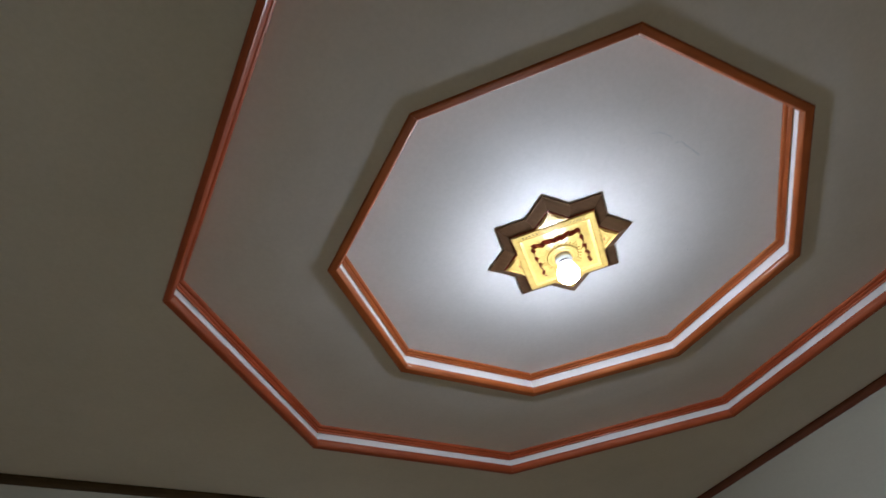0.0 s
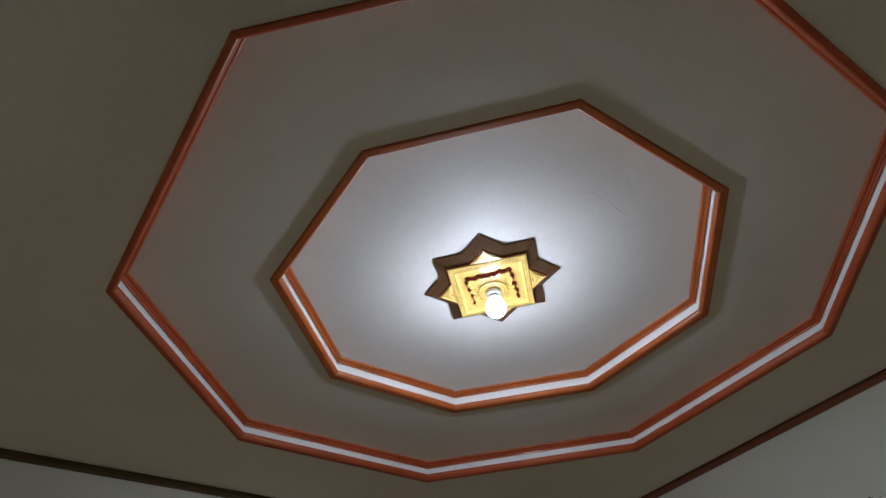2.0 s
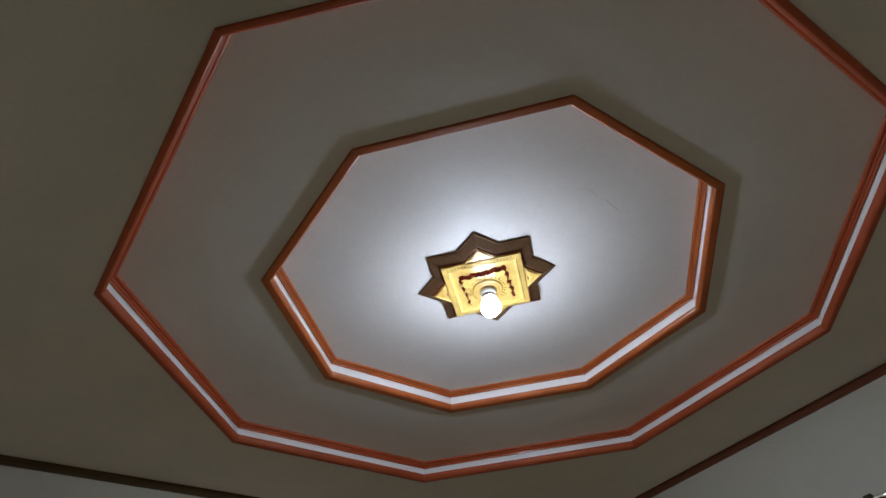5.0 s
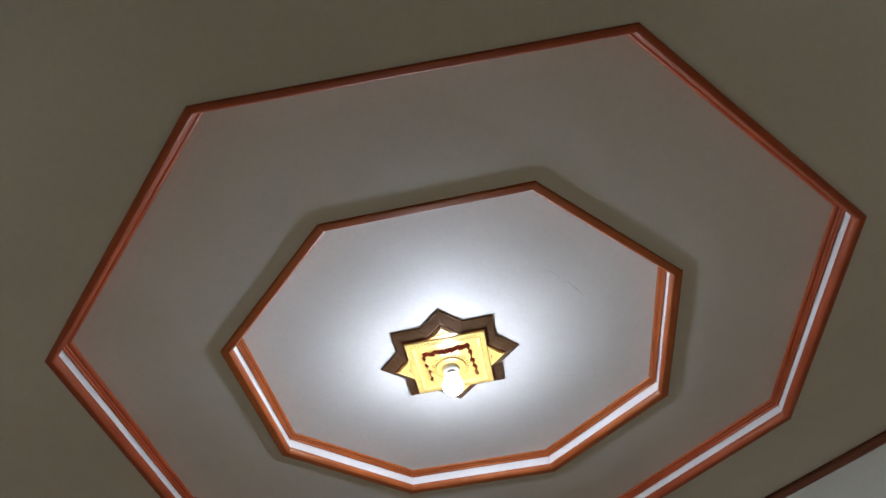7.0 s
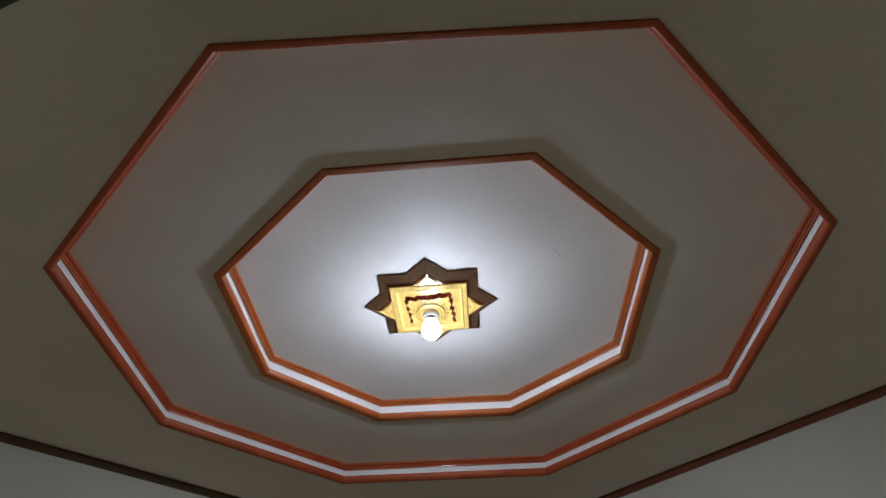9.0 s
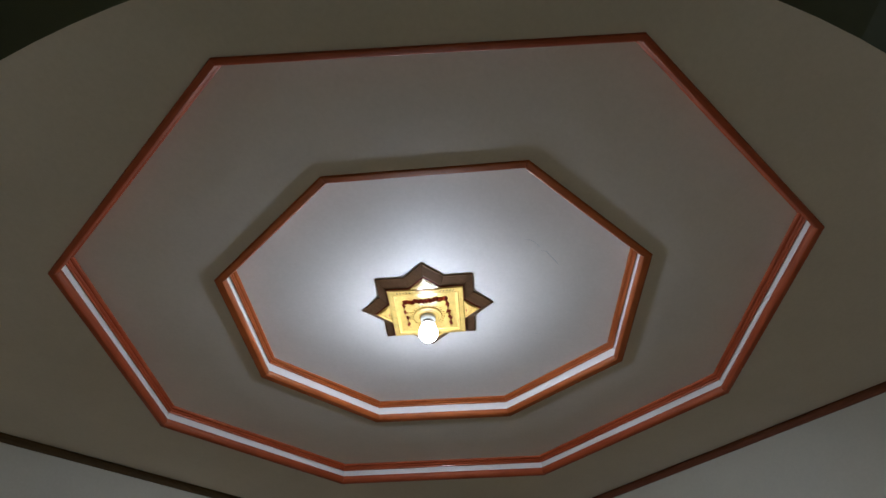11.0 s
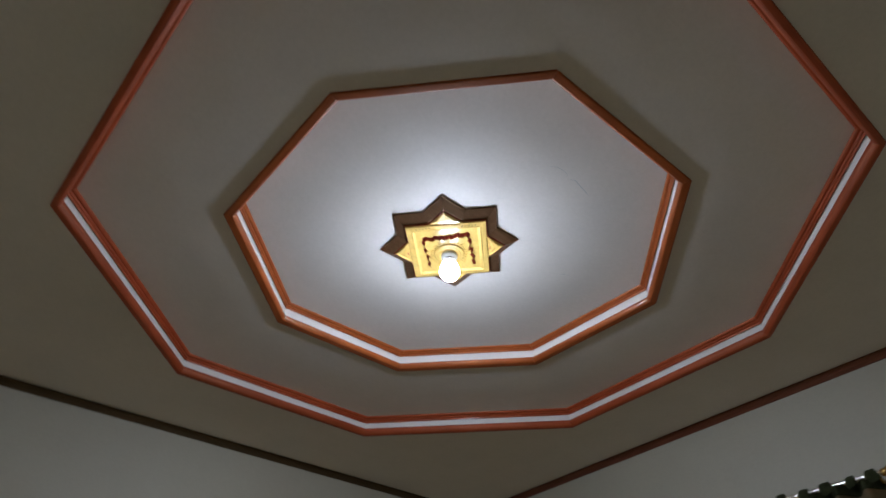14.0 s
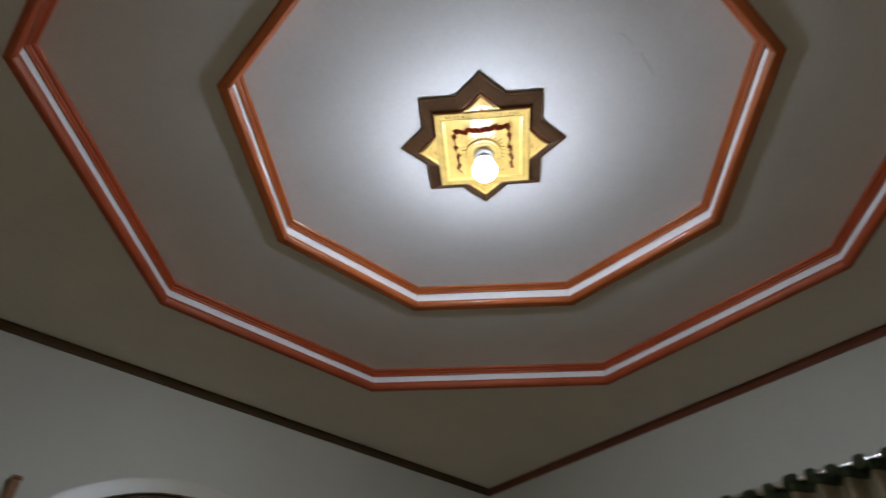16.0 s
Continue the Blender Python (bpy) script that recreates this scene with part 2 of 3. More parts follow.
# ---- wooden mouldings of the octagons ----
ROUND = [(-0.0092, 0.0), (-0.0090, -0.0023), (-0.0078, -0.0038), (-0.0050, -0.0043), (0.0030, -0.0039), (0.0125, -0.0029), (0.0157, -0.0002),
         (0.0192, 0.0045), (0.0204, 0.0075), (0.0206, 0.0130), (0.0190, 0.0165), (0.0150, 0.0176), (0.0130, 0.0176)]
LOWER = [(-0.0050, 0.0), (-0.0050, -0.0028), (-0.0035, -0.0050), (0.0030, -0.0047), (0.0105, -0.0037), (0.0140, -0.0012), (0.0174, 0.0030),
         (0.0188, 0.0060), (0.0188, 0.0115), (0.0172, 0.0150), (0.0130, 0.0160)]
UPPER = [(0.0162, -0.0100), (0.0160, -0.0184), (0.0182, -0.0186), (0.0194, -0.0150), (0.0182, -0.0130), (0.0212, -0.0118), (0.0236, -0.0092), (0.0228, -0.0074),
         (0.0278, -0.0064), (0.0316, -0.0038), (0.0330, -0.0014), (0.0330, 0.0)]


def moulding(name, outline, profile, z, wide, high, label, material):
    """Eight mitred lengths of moulding round an octagon; the profile's rows are (way inwards, height)."""
    thing = tagged(empty(name, sum(p[0] for p in outline) / 8, sum(p[1] for p in outline) / 8, z), label, "moulding",
                   "octagon mouldings")
    loops = [(inset(outline, s * wide), z + h * high) for s, h in profile]
    for k in range(8):
        a, b = Vector((*outline[k], z)), Vector((*outline[(k + 1) % 8], z))
        x = (b - a).normalized()
        frame_m = Matrix((x, Vector((0, 0, 1)).cross(x), (0, 0, 1))).transposed().to_4x4()
        frame_m.translation = (a + b) / 2
        back = frame_m.inverted()
        gap = x * 0.0004
        verts = [back @ (Vector((*pts[k], h)) + gap) for pts, h in loops]
        verts += [back @ (Vector((*pts[(k + 1) % 8], h)) - gap) for pts, h in loops]
        n = len(loops)
        faces = [(i, i + 1, n + i + 1, n + i) for i in range(n - 1)] + [tuple(range(n)), tuple(range(2 * n - 1, n - 1, -1))]
        piece = new("moulding_piece", mesh_from("moulding_piece", verts, faces, material))
        bpy.context.view_layer.update()
        piece.parent = thing
        piece.matrix_parent_inverse = thing.matrix_world.inverted()
        piece.matrix_basis = frame_m
    return thing


moulding("ceiling_moulding", INNER, ROUND, Z_MID, 1.0, 1.0, "varnished orange-brown half-round moulding at the inner recess's lower rim", MOULDING_WOOD)
moulding("ceiling_moulding", INNER, UPPER, Z_TOP, 1.0, 1.1, "ridged orange-brown wooden moulding along the inner recess's top", MOULDING_WOOD)
moulding("ceiling_moulding", OUTER, LOWER, Z_LOW, 0.96, 1.34, "varnished wooden moulding round the outer recess's lower rim, weaker light put into its red-brown colour", DIMLIT_MOULDING_WOOD)
moulding("ceiling_moulding", OUTER, UPPER, Z_MID, 0.96, 1.36, "ridged wooden moulding along the outer recess's top, weaker light put into its red-brown colour", DIMLIT_MOULDING_WOOD)

# ---- walls, floor ----
W_T = 0.12


def wall(name, lo, hi, label, material=WALL_PAINT):
    return tagged(part(name, box(lo, hi), material), label, "wall", kind="structure")


# the window's wall, with an arched opening
WIN_X, WIN_Z, WIN_R, WIN_SILL = 0.008, 1.700, 0.663, 0.95


def arch_outline(cx, cz, r, low, n=32):
    pts = [(cx - r, low)] + [(cx - r * math.cos(math.pi * k / n), cz + r * math.sin(math.pi * k / n)) for k in range(n + 1)]
    return pts + [(cx + r, low)]


def on_north(u, w, d):
    return Vector((u, Y_N + NORTH_LEAN * u + d, w))


def holed_wall(name, corners, hole, place, thick, material, label):
    """A wall with an opening: corners and hole are (along, up); place(along, up, depth) gives the world point."""
    bm = bmesh.new()
    fronts = []
    for d in (0.0, thick):
        a = [bm.verts.new(place(u, w, d)) for u, w in corners]
        b = [bm.verts.new(place(u, w, d)) for u, w in hole]
        es = [bm.edges.new((v[k], v[(k + 1) % len(v)])) for v in (a, b) for k in range(len(v))]
        bmesh.ops.triangle_fill(bm, edges=es, use_beauty=True)
        fronts.append((a, b))
    ring_faces(bm, fronts[0][0], fronts[1][0])
    ring_faces(bm, fronts[0][1], fronts[1][1])
    return tagged(part(name, bm, material), label, "wall", kind="structure")


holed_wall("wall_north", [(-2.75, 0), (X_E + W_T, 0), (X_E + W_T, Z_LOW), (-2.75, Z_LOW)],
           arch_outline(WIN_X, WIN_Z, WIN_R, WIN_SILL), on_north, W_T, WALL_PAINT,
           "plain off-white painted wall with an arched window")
bm = box((0, -4.2, 0), (W_T, 0, Z_LOW))
for v in bm.verts:
    v.co.x += CORNER[0] + EAST_LEAN * v.co.y
    v.co.y += CORNER[1]
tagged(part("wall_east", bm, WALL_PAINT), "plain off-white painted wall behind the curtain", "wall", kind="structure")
wall("wall_west", (X_W - W_T, DOOR_SUM - X_W, 0), (X_W, Y_N, Z_LOW), "plain unseen wall, its beige picked for the bounce onto the ceiling", BOUNCE_PAINT)
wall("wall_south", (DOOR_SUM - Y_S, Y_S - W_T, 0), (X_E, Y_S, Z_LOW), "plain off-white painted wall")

# the corner wall with the arched doorway in which the walker stands
ALONG, INTO = Vector((1, -1, 0)).normalized(), Vector((-1, -1, 0)).normalized()
DOOR_MID = Vector((DOOR_SUM / 2, DOOR_SUM / 2, 0))
DOOR_U, DOOR_Z, DOOR_R = 0.029, 1.874, 0.343


def on_corner(u, w, d):
    return DOOR_MID + ALONG * u + INTO * d + Vector((0, 0, w))


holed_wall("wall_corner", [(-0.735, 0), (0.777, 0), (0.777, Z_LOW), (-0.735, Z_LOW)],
           arch_outline(DOOR_U, DOOR_Z, DOOR_R, 0.004), on_corner, 0.10, HALL_SHADE_PAINT,
           "plain wall across the corner with an arched doorway, lack of light put into its dark colour")
# unseen walls added to close the hall, coloured dark as if unlit
wall("wall_hall_west", (-2.87, -2.75, 0), (-2.75, Y_N, Z_LOW), "plain unseen hall wall, lack of light put into its dark colour", HALL_SHADE_PAINT)
wall("wall_hall_south", (-2.87, -2.87, 0), (X_E + W_T, -2.75, Z_LOW), "plain unseen hall wall, lack of light put into its dark colour", HALL_SHADE_PAINT)
wall("wall_hall_north", (-2.75, DOOR_SUM - X_W, 0), (X_W - W_T, DOOR_SUM - X_W + 0.1, Z_LOW), "plain unseen hall wall, lack of light put into its dark colour", HALL_SHADE_PAINT)
wall("wall_hall_east", (DOOR_SUM - Y_S, -2.75, 0), (DOOR_SUM - Y_S + 0.1, Y_S - W_T, Z_LOW), "plain unseen hall wall, lack of light put into its dark colour", HALL_SHADE_PAINT)
floor = part("floor", box((-2.87, -2.87, -0.1), (X_E + 0.3, Y_N + 0.3, 0.0)), FLOOR_BOUNCE)
tagged(floor, "plain unseen floor, its warm tan set to bounce light onto the ceiling", "floor", kind="structure")

# trim of the doorway's arch, on the hall side and round the edge
def arch_band(r0, r1, d0, d1, place, cx, cz, low, n=36):
    bm = bmesh.new()
    rows = []
    for r, d in ((r0, d0), (r1, d0), (r1, d1), (r0, d1)):
        rows.append([bm.verts.new(place(u, w, d)) for u, w in arch_outline(cx, cz, r, low, n)])
    for a, b in zip(rows, rows[1:] + rows[:1]):
        for k in range(len(a) - 1):
            bm.faces.new((a[k], a[k + 1], b[k + 1], b[k]))
    for end in (0, -1):
        bm.faces.new([row[end] for row in rows])
    return bm


door_frame = tagged(empty("door_frame", *on_corner(DOOR_U, 0.0, 0.05)), "dark brown wooden frame round the arched doorway", "door frame")
part("architrave", arch_band(DOOR_R + 0.004, DOOR_R + 0.052, 0.103, 0.118, on_corner, DOOR_U, DOOR_Z, 0.003), TRIM_WOOD, door_frame)
part("bead", arch_band(DOOR_R - 0.012, DOOR_R - 0.002, 0.078, 0.108, on_corner, DOOR_U, DOOR_Z, 0.003), HALL_SHADE_PAINT, door_frame)

# ---- trim between walls and ceiling ----
def crown(name, a, b, inward, label, material):
    a, b, inward = Vector((*a, Z_LOW)), Vector((*b, Z_LOW)), Vector((*inward, 0))
    rows = [(0.001, -0.027), (0.006, -0.027), (0.010, -0.021), (0.014, -0.018), (0.019, -0.010), (0.024, -0.006), (0.024, -0.001), (0.001, -0.001)]
    x = (b - a).normalized()
    m = Matrix((x, Vector((0, 0, 1)).cross(x), (0, 0, 1))).transposed().to_4x4()
    m.translation = (a + b) / 2
    back = m.inverted()
    verts = []
    for end, way in ((a, 1), (b, -1)):
        verts += [back @ (end + inward * s + x * s * way + Vector((0, 0, h))) for s, h in rows]
    n = len(rows)
    faces = [(i, (i + 1) % n, n + (i + 1) % n, n + i) for i in range(n)] + [tuple(range(n)), tuple(range(2 * n - 1, n - 1, -1))]
    ob = new(name, mesh_from(name, verts, faces, material))
    ob.matrix_basis = m
    return tagged(ob, label, "trim", kind="structure")


crown("trim_north", (X_W, Y_N + NORTH_LEAN * X_W), CORNER, (0, -1), "dark brown wooden trim between wall and ceiling", DARK_TRIM_WOOD)
crown("trim_east", CORNER, (CORNER[0] + EAST_LEAN * (Y_S - CORNER[1]), Y_S), (-1, 0), "red-brown wooden trim between wall and ceiling", TRIM_WOOD)
crown("trim_west", (X_W, DOOR_SUM - X_W), (X_W, Y_N), (1, 0), "dark brown wooden trim between wall and ceiling", DARK_TRIM_WOOD)
crown("trim_south", (X_E, Y_S), (DOOR_SUM - Y_S, Y_S), (0, 1), "dark brown wooden trim between wall and ceiling", DARK_TRIM_WOOD)


# ---- the star-shaped lamp plate ----
def star_outline(r, inner=None, turn=STAR_TURN):
    """Two squares turned by half a right angle: eight points."""
    inner = inner or r * math.cos(math.pi / 4) / math.cos(math.pi / 8)
    return [(STAR[0] + q * math.cos(math.radians(22.5 * k + turn)), STAR[1] + q * math.sin(math.radians(22.5 * k + turn)))
            for k in range(16) for q in ((r,) if k % 2 == 0 else (inner,))]


def turned(x, y, deg):
    a = math.radians(deg)
    return STAR[0] + x * math.cos(a) - y * math.sin(a), STAR[1] + x * math.sin(a) + y * math.cos(a)


lamp = tagged(empty("ceiling_lamp", *STAR, Z_TOP), "gold and dark brown eight-pointed star plate on the ceiling", "ceiling lamp")
Z_GOLD = Z_TOP - 0.0265
bm = bmesh.new()
rings = [[bm.verts.new((x, y, z)) for x, y in star_outline(r)] for r, z in
         ((0.2160, Z_TOP - 0.0005), (0.2152, Z_TOP - 0.0045), (0.2120, Z_TOP - 0.0062), (0.2085, Z_TOP - 0.0066), (0.2070, Z_TOP - 0.0080), (0.178, Z_TOP - 0.0200), (0.1755, Z_TOP - 0.0206), (0.150, Z_TOP - 0.0206))]
for a, b in zip(rings, rings[1:]):
    ring_faces(bm, a, b)
bm.faces.new(rings[0])
bm.faces.new(rings[-1])
part("base_plate", bm, STAR_WOOD, lamp, "dark brown eight-pointed sloping wooden plate")
part("star_lining", prism(star_outline(0.1725), Z_GOLD + 0.0035, Z_TOP - 0.0203, 0.0008), RED_WOOD, lamp, "dark red edge under the gold star")
part("star_plate", prism(star_outline(0.169), Z_GOLD + 0.001, Z_TOP - 0.0200, 0.0015), GOLD_WOOD, lamp, "glossy gold eight-pointed plate")


def square(h, turn=STAR_TURN + 45):
    return [turned(sx * h, sy * h, turn) for sx, sy in ((-1, -1), (1, -1), (1, 1), (-1, 1))]


part("square_plate", prism(square(0.169 * math.cos(math.pi / 4), STAR_TURN + 45), Z_GOLD, Z_GOLD + 0.0015, 0.0005), GOLD_WOOD, lamp, "glossy gold square panel")

# raised square frame on the gold plate, its sides under the star's flat points
half = 0.169 * math.cos(math.pi / 4)


FRAME_ROWS = [(0.0005, 0.0), (0.001, -0.0016), (0.004, -0.0022), (0.015, -0.0040), (0.0165, -0.0052), (0.0195, -0.0054), (0.0215, -0.0044), (0.0225, -0.0018), (0.0250, -0.0014), (0.0262, 0.0)]
for k in range(4):
    bm = bmesh.new()
    ends = []
    for j in (k, (k + 1) % 4):
        ends.append([bm.verts.new((*inset(square(half), s)[j], Z_GOLD + h)) for s, h in FRAME_ROWS])
    for i in range(len(FRAME_ROWS) - 1):
        bm.faces.new((ends[0][i], ends[0][i + 1], ends[1][i + 1], ends[1][i]))
    bm.faces.new(ends[0])
    bm.faces.new(ends[1][::-1])
    part("frame_side", bm, GOLD_WOOD, lamp)

# small slanting cuts along one side of the frame, in a group beside each corner
a, b = Vector(inset(square(half), 0.009)[3]), Vector(inset(square(half), 0.009)[0])
way = (b - a).normalized()
side = Vector((-way.y, way.x))
for at in (0.10, 0.145, 0.19, 0.235, 0.28, 0.72, 0.765, 0.81, 0.855, 0.90):
    p = a.lerp(b, at)
    slant = 0.0025 if at < 0.5 else -0.0025
    q0, q1 = p - side * 0.0035 - way * slant, p + side * 0.0035 + way * slant
    part("carved_cut", tube([(*q0, Z_GOLD - 0.0028), (*p, Z_GOLD - 0.0040), (*q1, Z_GOLD - 0.0036)], [0.0006, 0.0012, 0.0006], 6), STAR_WOOD, lamp, "brown-stained cut")

# the four free points: raised rims round a sunk facet, a dark slit at the foot
for k in range(4):
    deg = STAR_TURN + 45 + 90 * k
    z = Z_GOLD + 0.0005
    tip, l, r, m = turned(0.162, 0, deg), turned(0.126, 0.034, deg), turned(0.126, -0.034, deg), turned(0.138, 0.0, deg)
    for end in (l, r):
        part("point_rim", tube([(*end, z), (*Vector(end).lerp(Vector(tip), 0.5), z - 0.0012), (*tip, z)], [0.0018, 0.0022, 0.0012], 8), GOLD_WOOD, lamp)
    bm = bmesh.new()
    vs = [bm.verts.new((*p, z)) for p in (turned(0.127, 0.026, deg), turned(0.154, 0, deg), turned(0.127, -0.026, deg))]
    peak = bm.verts.new((*m, z - 0.0018))
    for a, b in ((0, 1), (1, 2), (2, 0)):
        bm.faces.new((vs[a], vs[b], peak))
    part("point_facet", bm, GOLD_WOOD, lamp)
    part("slit", tube([(*turned(0.1262, 0.006, deg), z - 0.0030), (*turned(0.1262, -0.006, deg), z - 0.0030)], 0.0013, 6), RED_WOOD, lamp, "dark red slit")

# carved middle panel with a ragged leaf edge
random.seed(4)
CARVE_TURN = STAR_TURN + 41.5
ragged = []
for side in range(4):
    for k in range(30):
        u = -1 + 2 * k / 30
        h = 0.0655 + 0.0022 * math.sin(k * 0.9 + side * 2.1) + random.uniform(-0.0024, 0.0024) - (0.005 if abs(abs(u) - 0.05) < 0.05 else 0)
        p = {0: (u, -1), 1: (1, u), 2: (-u, 1), 3: (-1, -u)}[side]
        ragged.append(turned(p[0] * h, p[1] * h, CARVE_TURN))
Z_CARVE = Z_GOLD - 0.012
bm = bmesh.new()
rings = []
for reach, z in ((0.0735, Z_GOLD + 0.0005), (0.0728, Z_GOLD - 0.0018), (0.069, Z_CARVE + 0.004), (0.066, Z_CARVE + 0.002)):
    rings.append([bm.verts.new((STAR[0] + (x - STAR[0]) * reach / 0.0663, STAR[1] + (y - STAR[1]) * reach / 0.0663, z)) for x, y in ragged])
for a, b in zip(rings, rings[1:]):
    ring_faces(bm, a, b)
bm.faces.new(rings[0])
bm.faces.new(rings[-1])
part("carved_body", bm, RED_WOOD, lamp, "dark red ragged edge of the carving")
part("carved_panel", prism(ragged, Z_CARVE, Z_CARVE + 0.0022), GOLD_WOOD, lamp, "carved gold panel with a ragged leaf edge")
for k in range(28):
    a = 360 / 28 * k
    p0, p1 = turned(0.043, 0, a), turned(0.058 + 0.007 * (k % 3 == 0), 0.004 * (k % 2), a)
    part("leaf_rib", tube([(*p0, Z_CARVE - 0.0005), (*turned(0.052, 0.002, a), Z_CARVE - 0.0015), (*p1, Z_CARVE - 0.0003)],
                          [0.0012, 0.0026, 0.0008], 6), GOLD_WOOD, lamp)
rose = [(0.046, Z_CARVE), (0.045, Z_CARVE - 0.004), (0.041, Z_CARVE - 0.006), (0.038, Z_CARVE - 0.004), (0.036, Z_CARVE - 0.007),
        (0.031, Z_CARVE - 0.009), (0.028, Z_CARVE - 0.007), (0.0, Z_CARVE - 0.007)]
part("rosette", lathe(rose, STAR), GOLD_WOOD, lamp, "round gold rosette", smooth=True)
ZS = Z_CARVE - 0.009
part("socket", lathe([(0.0, ZS), (0.024, ZS), (0.0245, ZS - 0.010), (0.021, ZS - 0.016), (0.0, ZS - 0.016)], STAR), WHITE_PLASTIC, lamp,
     "white plastic bulb holder", smooth=True)

bulb = tagged(empty("light_bulb", *STAR, ZS - 0.018), "lit round white bulb screwed into its holder", "light bulb")
Z_B = Z_TOP - 0.108
part("collar", lathe([(0.0, ZS - 0.0162), (0.0190, ZS - 0.0162), (0.0205, ZS - 0.029), (0.0, ZS - 0.029)], STAR), WHITE_PLASTIC, bulb,
     "white plastic collar", smooth=True)
neck = [(0.0, ZS - 0.0292), (0.0200, ZS - 0.0292), (0.0225, Z_B + 0.0262), (0.0250, Z_B + 0.0192)]
part("neck", lathe(neck, STAR), bulb_glow, bulb, "glowing white neck", smooth=True)
globe = [(0.0246, Z_B + 0.0190)] + [(0.0300 * math.cos(math.radians(a)), Z_B + 0.0300 * math.sin(math.radians(a)))
                                     for a in range(34, -90, -8)] + [(0.0, Z_B - 0.0300)]
part("globe", lathe(globe, STAR, 32), bulb_glow, bulb, "glowing white globe", smooth=True)
bm = bmesh.new()
ang0 = math.radians(222)
strip = []
for z in (ZS - 0.0190, ZS - 0.0270):
    rr = 0.0190 + (ZS - 0.0162 - z) * 0.117
    strip.append([bm.verts.new((STAR[0] + (rr + 0.0008) * math.cos(ang0 + d), STAR[1] + (rr + 0.0008) * math.sin(ang0 + d), z))
                  for d in (-0.5, -0.25, 0, 0.25, 0.5)])
for k in range(4):
    bm.faces.new((strip[0][k], strip[0][k + 1], strip[1][k + 1], strip[1][k]))
part("print", bm, GREY_PRINT, bulb, "grey printed marking")

# ---- arched window in the north wall ----
window = tagged(empty("window_1", WIN_X, Y_N, WIN_SILL), "white-framed arched window with brown panels", "window", kind="structure")
part("window_frame", arch_band(WIN_R - 0.002, WIN_R + 0.046, -0.022, -0.002, on_north, WIN_X, WIN_Z, WIN_SILL), WINDOW_WHITE, window, "white arched frame")
part("mullion", box((WIN_X - 0.028, Y_N - 0.012, WIN_SILL + 0.002), (WIN_X + 0.016, Y_N + 0.035, WIN_Z + WIN_R - 0.001), 0.004), WINDOW_WHITE, window)
part("window_sill", box((WIN_X - WIN_R - 0.05, Y_N - 0.05, WIN_SILL - 0.04), (WIN_X + WIN_R + 0.05, Y_N + 0.1, WIN_SILL), 0.006), WINDOW_WHITE, window)
# dark band laid into the reveal in place of the arch's shade
part("window_lining", arch_band(WIN_R - 0.012, WIN_R - 0.0025, -0.0015, 0.11, on_north, WIN_X, WIN_Z, WIN_SILL + 0.002), DARK_TRIM_WOOD, window, "dark brown band for the shade inside the arch")
for side in (-1, 1):
    n = 18
    pts = [(0.012, WIN_SILL)] + [(max(0.012, (WIN_R - 0.0125) * math.sin(math.pi / 2 * k / n)), WIN_Z + (WIN_R - 0.0125) * math.cos(math.pi / 2 * k / n))
                               for k in range(n + 1)] + [(WIN_R - 0.0125, WIN_SILL)]
    bm = bmesh.new()
    rows = [[bm.verts.new((WIN_X + side * u, Y_N + d, w)) for u, w in pts] for d in (0.050, 0.070)]
    ring_faces(bm, *rows)
    bm.faces.new(rows[0])
    bm.faces.new(rows[1][::-1])
    part("pane", bm, PANE_BROWN, window, "dull brown panel")

# brown post against the window's wall
post = tagged(empty("wooden_post", -0.515, Y_N - 0.03, 0), "brown wooden post standing against the wall beside the window", "post")
part("shaft", box((-0.541, Y_N - 0.033, 0), (-0.516, Y_N - 0.013, 2.287), 0.004), POST_WOOD, post)
part("cap", box((-0.543, Y_N - 0.035, 2.287), (-0.514, Y_N - 0.013, 2.298), 0.004), POST_WOOD, post)

# ---- curtain on the east wall ----
ROD_X, ROD_Z, ROD_Y0, ROD_Y1 = 1.37, 2.347, -0.485, 1.00
def east_x(y):
    return CORNER[0] + EAST_LEAN * (y - CORNER[1])


rod = tagged(empty("curtain_rod", ROD_X, ROD_Y0, ROD_Z), "shiny metal curtain rod with brass ends above the curtain", "curtain rod")
pole_steps = 260
part("pole", tube([(ROD_X, ROD_Y0 + (ROD_Y1 - ROD_Y0) * k / pole_steps, ROD_Z) for k in range(pole_steps + 1)],
                  [0.0095 + 0.00042 * math.sin(k * 1.05) for k in range(pole_steps + 1)], 16), STEEL, rod, "polished steel pole", smooth=True)
for y, way in ((ROD_Y0, -1), (ROD_Y1, 1)):
    prof = [(0.0, 0.011), (0.006, 0.0135), (0.010, 0.0105), (0.016, 0.016), (0.026, 0.0175), (0.036, 0.012), (0.044, 0.005), (0.048, 0.001)]
    part("finial", tube([(ROD_X, y + way * d, ROD_Z) for d, r in prof], [r for d, r in prof], 16), BRASS, rod, "brass finial", smooth=True)
for y in (ROD_Y0 + 0.012, ROD_Y1 - 0.012):
    part("bracket", tube([(ROD_X, y, ROD_Z - 0.011), (ROD_X + 0.02, y, ROD_Z - 0.022), (east_x(y) - 0.004, y, ROD_Z - 0.024)], 0.005, 10), BRASS, rod)
    part("bracket_plate", tube([(east_x(y) - 0.006, y, ROD_Z - 0.024), (east_x(y) - 0.0005, y, ROD_Z - 0.024)], 0.018, 20), BRASS, rod)

curtain = tagged(empty("curtain", ROD_X, 0.2, 0.05), "beige curtain with a dark green header, in folds", "curtain")
PITCH = 0.083


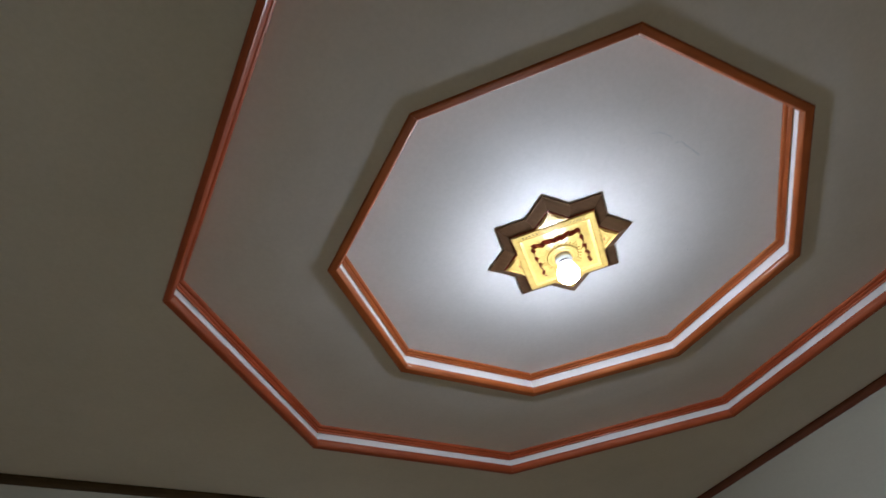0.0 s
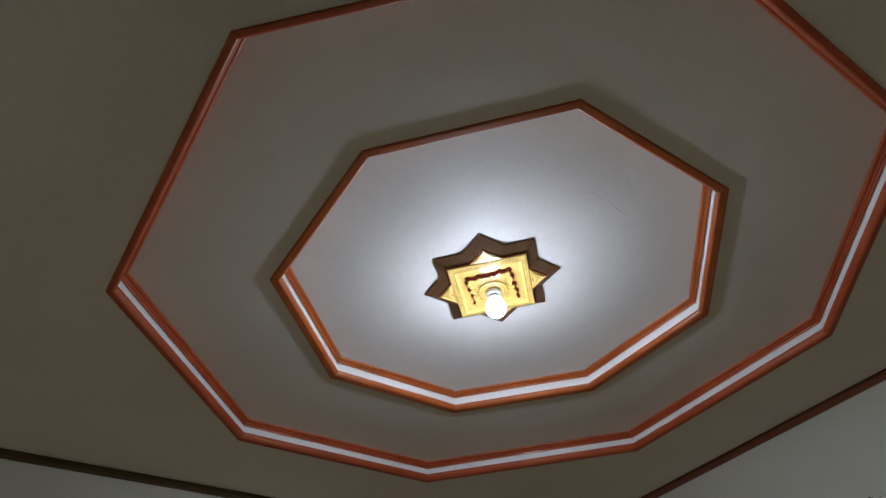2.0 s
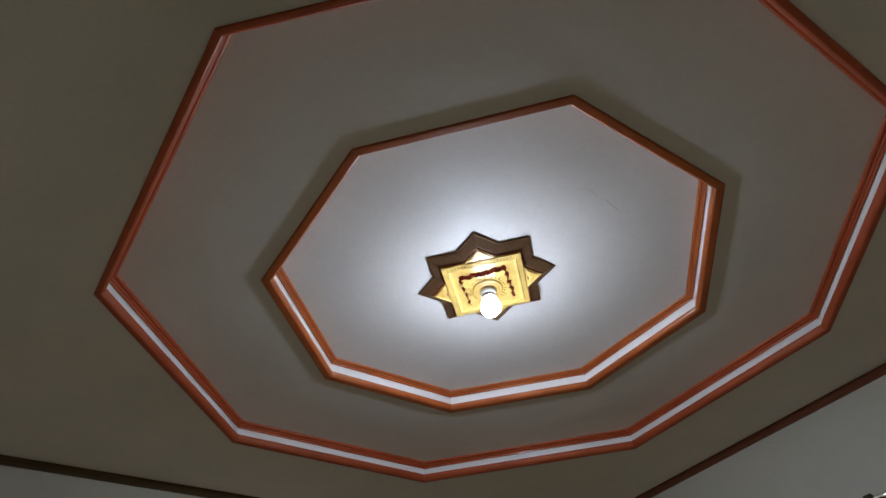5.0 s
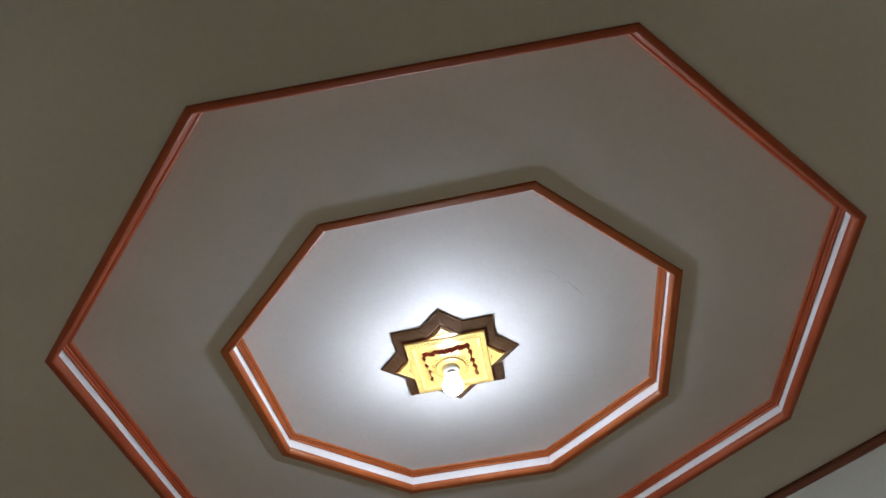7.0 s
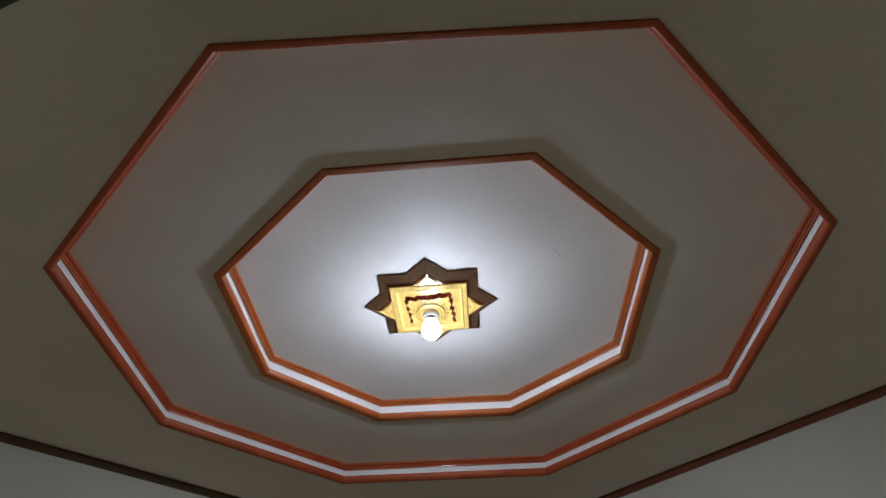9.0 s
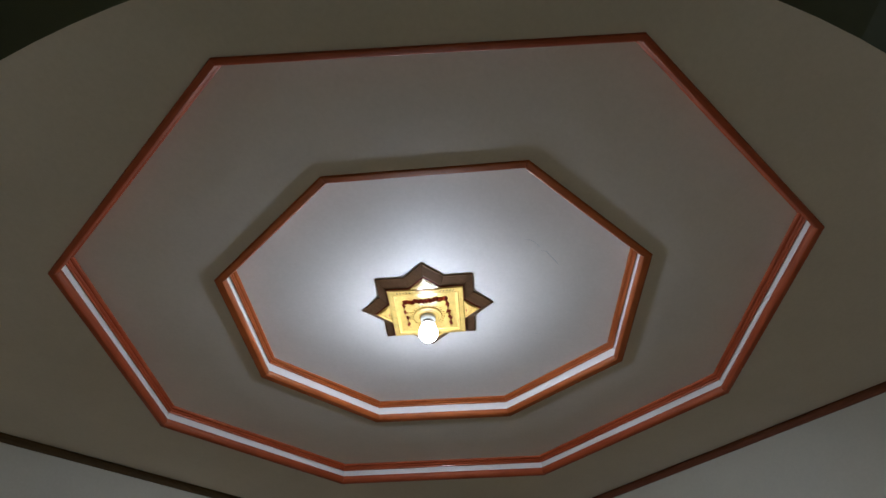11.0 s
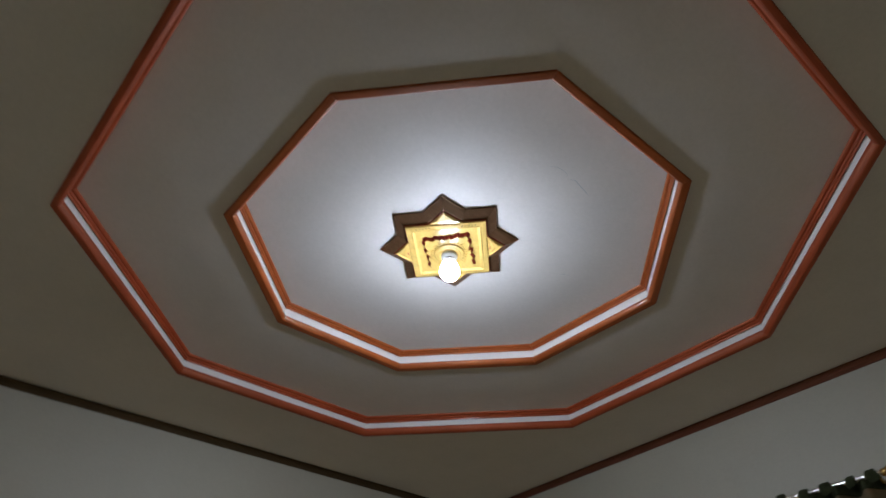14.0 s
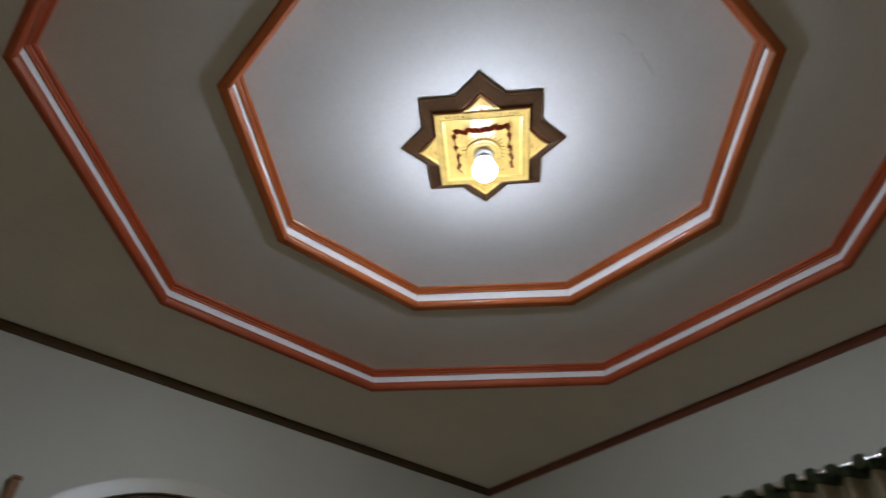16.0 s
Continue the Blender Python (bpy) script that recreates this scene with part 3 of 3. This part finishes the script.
def fold_x(y, z):
    """The fabric's way across the rod: tight at the head, looser below."""
    low = min(1.0, max(0.0, (2.30 - z) / 1.2))
    return (0.032 + 0.010 * low) * math.sin(2 * math.pi * y / PITCH + 0.5 * math.sin(y * 7)) + 0.006 * math.sin(y * 19 + z * 2)


def fabric(name, y0, y1, zs, material, label, off=0.0, ragged_top=False):
    bm = bmesh.new()
    n = int((y1 - y0) / PITCH * 14)
    rows = []
    for i, z in enumerate(zs):
        row = []
        for k in range(n + 1):
            y = y0 + (y1 - y0) * k / n
            s = math.sin(2 * math.pi * y / PITCH + 0.5 * math.sin(y * 7))
            dz = (0.006 * s + 0.003 * math.sin(y * 31)) if ragged_top and i == 0 else 0.0
            row.append(bm.verts.new((ROD_X + fold_x(y, z) + off, y + 0.006 * math.sin(z * 5 + y * 9), z + dz)))
        rows.append(row)
    for a, b in zip(rows, rows[1:]):
        for k in range(n):
            bm.faces.new((a[k], a[k + 1], b[k + 1], b[k]))
    bmesh.ops.solidify(bm, geom=bm.faces[:], thickness=0.0022)
    return part(name, bm, material, curtain, label, smooth=True)


Y_C0, Y_C1 = -0.478, 0.97
fabric("header", Y_C0, Y_C1, [ROD_Z - 0.006, ROD_Z - 0.018, ROD_Z - 0.032, ROD_Z - 0.043], CURTAIN_GREEN, "dark green header band", 0.0, True)
fabric("panel", Y_C0, Y_C1, [ROD_Z - 0.0415, ROD_Z - 0.12, ROD_Z - 0.3, 1.7, 1.2, 0.6, 0.06], CURTAIN_BEIGE, "beige fabric in deep folds")

# fabric humps over the rod, one to each fold, uneven and slumped to one side
random.seed(12)
y = Y_C0 + 0.020
while y < Y_C1:
    bm = bmesh.new()
    rows = []
    wide = random.uniform(0.016, 0.024)
    high = random.uniform(0.015, 0.027)
    lean = random.uniform(-0.006, 0.006)
    for k in range(15):
        a = math.radians(-20 + 262 * k / 14)
        up = max(0.0, math.sin(a))
        x, z = ROD_X + 0.0165 * math.cos(a), ROD_Z - 0.002 + (high if math.sin(a) > 0 else 0.022) * math.sin(a)
        pinch = wide * (1.0 - 0.45 * up ** 2)
        rows.append([bm.verts.new((x + 0.002 * math.sin(9 * u + k), y + u * pinch + lean * up, z - 0.004 * up * u * u + 0.002 * math.sin(3 * u + k * 0.7)))
                     for u in (-1, -0.6, -0.2, 0.2, 0.6, 1)])
    for p, q in zip(rows, rows[1:]):
        for k in range(5):
            bm.faces.new((p[k], p[k + 1], q[k + 1], q[k]))
    bmesh.ops.solidify(bm, geom=bm.faces[:], thickness=0.002)
    part("tab", bm, CURTAIN_GREEN, curtain, "dark green loop", smooth=True)
    y += PITCH * random.uniform(0.80, 1.0)


def edge_drape():
    """A narrow dark green layer over the curtain's free edge."""
    bm = bmesh.new()
    rows = []
    for i in range(9):
        z = ROD_Z - 0.075 - 0.27 * i
        row = []
        for k in range(33):
            u = k / 32
            top = 0.12 * math.sin(u * 1.5) if i == 0 else 0.0
            row.append(bm.verts.new((ROD_X - 0.048 + 0.012 * math.sin(u * 29 + i * 0.2), Y_C0 - 0.012 + 0.25 * u, z - top)))
        rows.append(row)
    for p, q in zip(rows, rows[1:]):
        for k in range(32):
            bm.faces.new((p[k], p[k + 1], q[k + 1], q[k]))
    bmesh.ops.solidify(bm, geom=bm.faces[:], thickness=0.002)
    return part("edge_drape", bm, CURTAIN_GREEN, curtain, "dark green drape over the free edge", smooth=True)


edge_drape()

# ---- marks on the ceiling ----
def scuff(points, z, width):
    bm = bmesh.new()
    rows = []
    n = len(points)
    for i, (x, y) in enumerate(points):
        d = Vector(points[min(i + 1, n - 1)]) - Vector(points[max(i - 1, 0)])
        s = Vector((-d.y, d.x)).normalized() * width * (0.25 + math.sin(math.pi * (i + 0.3) / n))
        rows.append((bm.verts.new((x + s.x, y + s.y, z)), bm.verts.new((x - s.x, y - s.y, z))))
    for a, b in zip(rows, rows[1:]):
        bm.faces.new((a[0], a[1], b[1], b[0]))
    return part("scuff", bm, SCUFF, ceiling, "faint grey scratch")


scuff([(-0.02, -0.402), (0.0, -0.414), (0.022, -0.416), (0.045, -0.412)], Z_TOP - 0.0012, 0.0007)
scuff([(0.06, -0.404), (0.075, -0.413), (0.095, -0.408), (0.125, -0.403), (0.150, -0.397)], Z_TOP - 0.0012, 0.0010)
scuff([(0.36, -0.10), (0.372, -0.108), (0.39, -0.115)], Z_TOP - 0.0012, 0.0006)
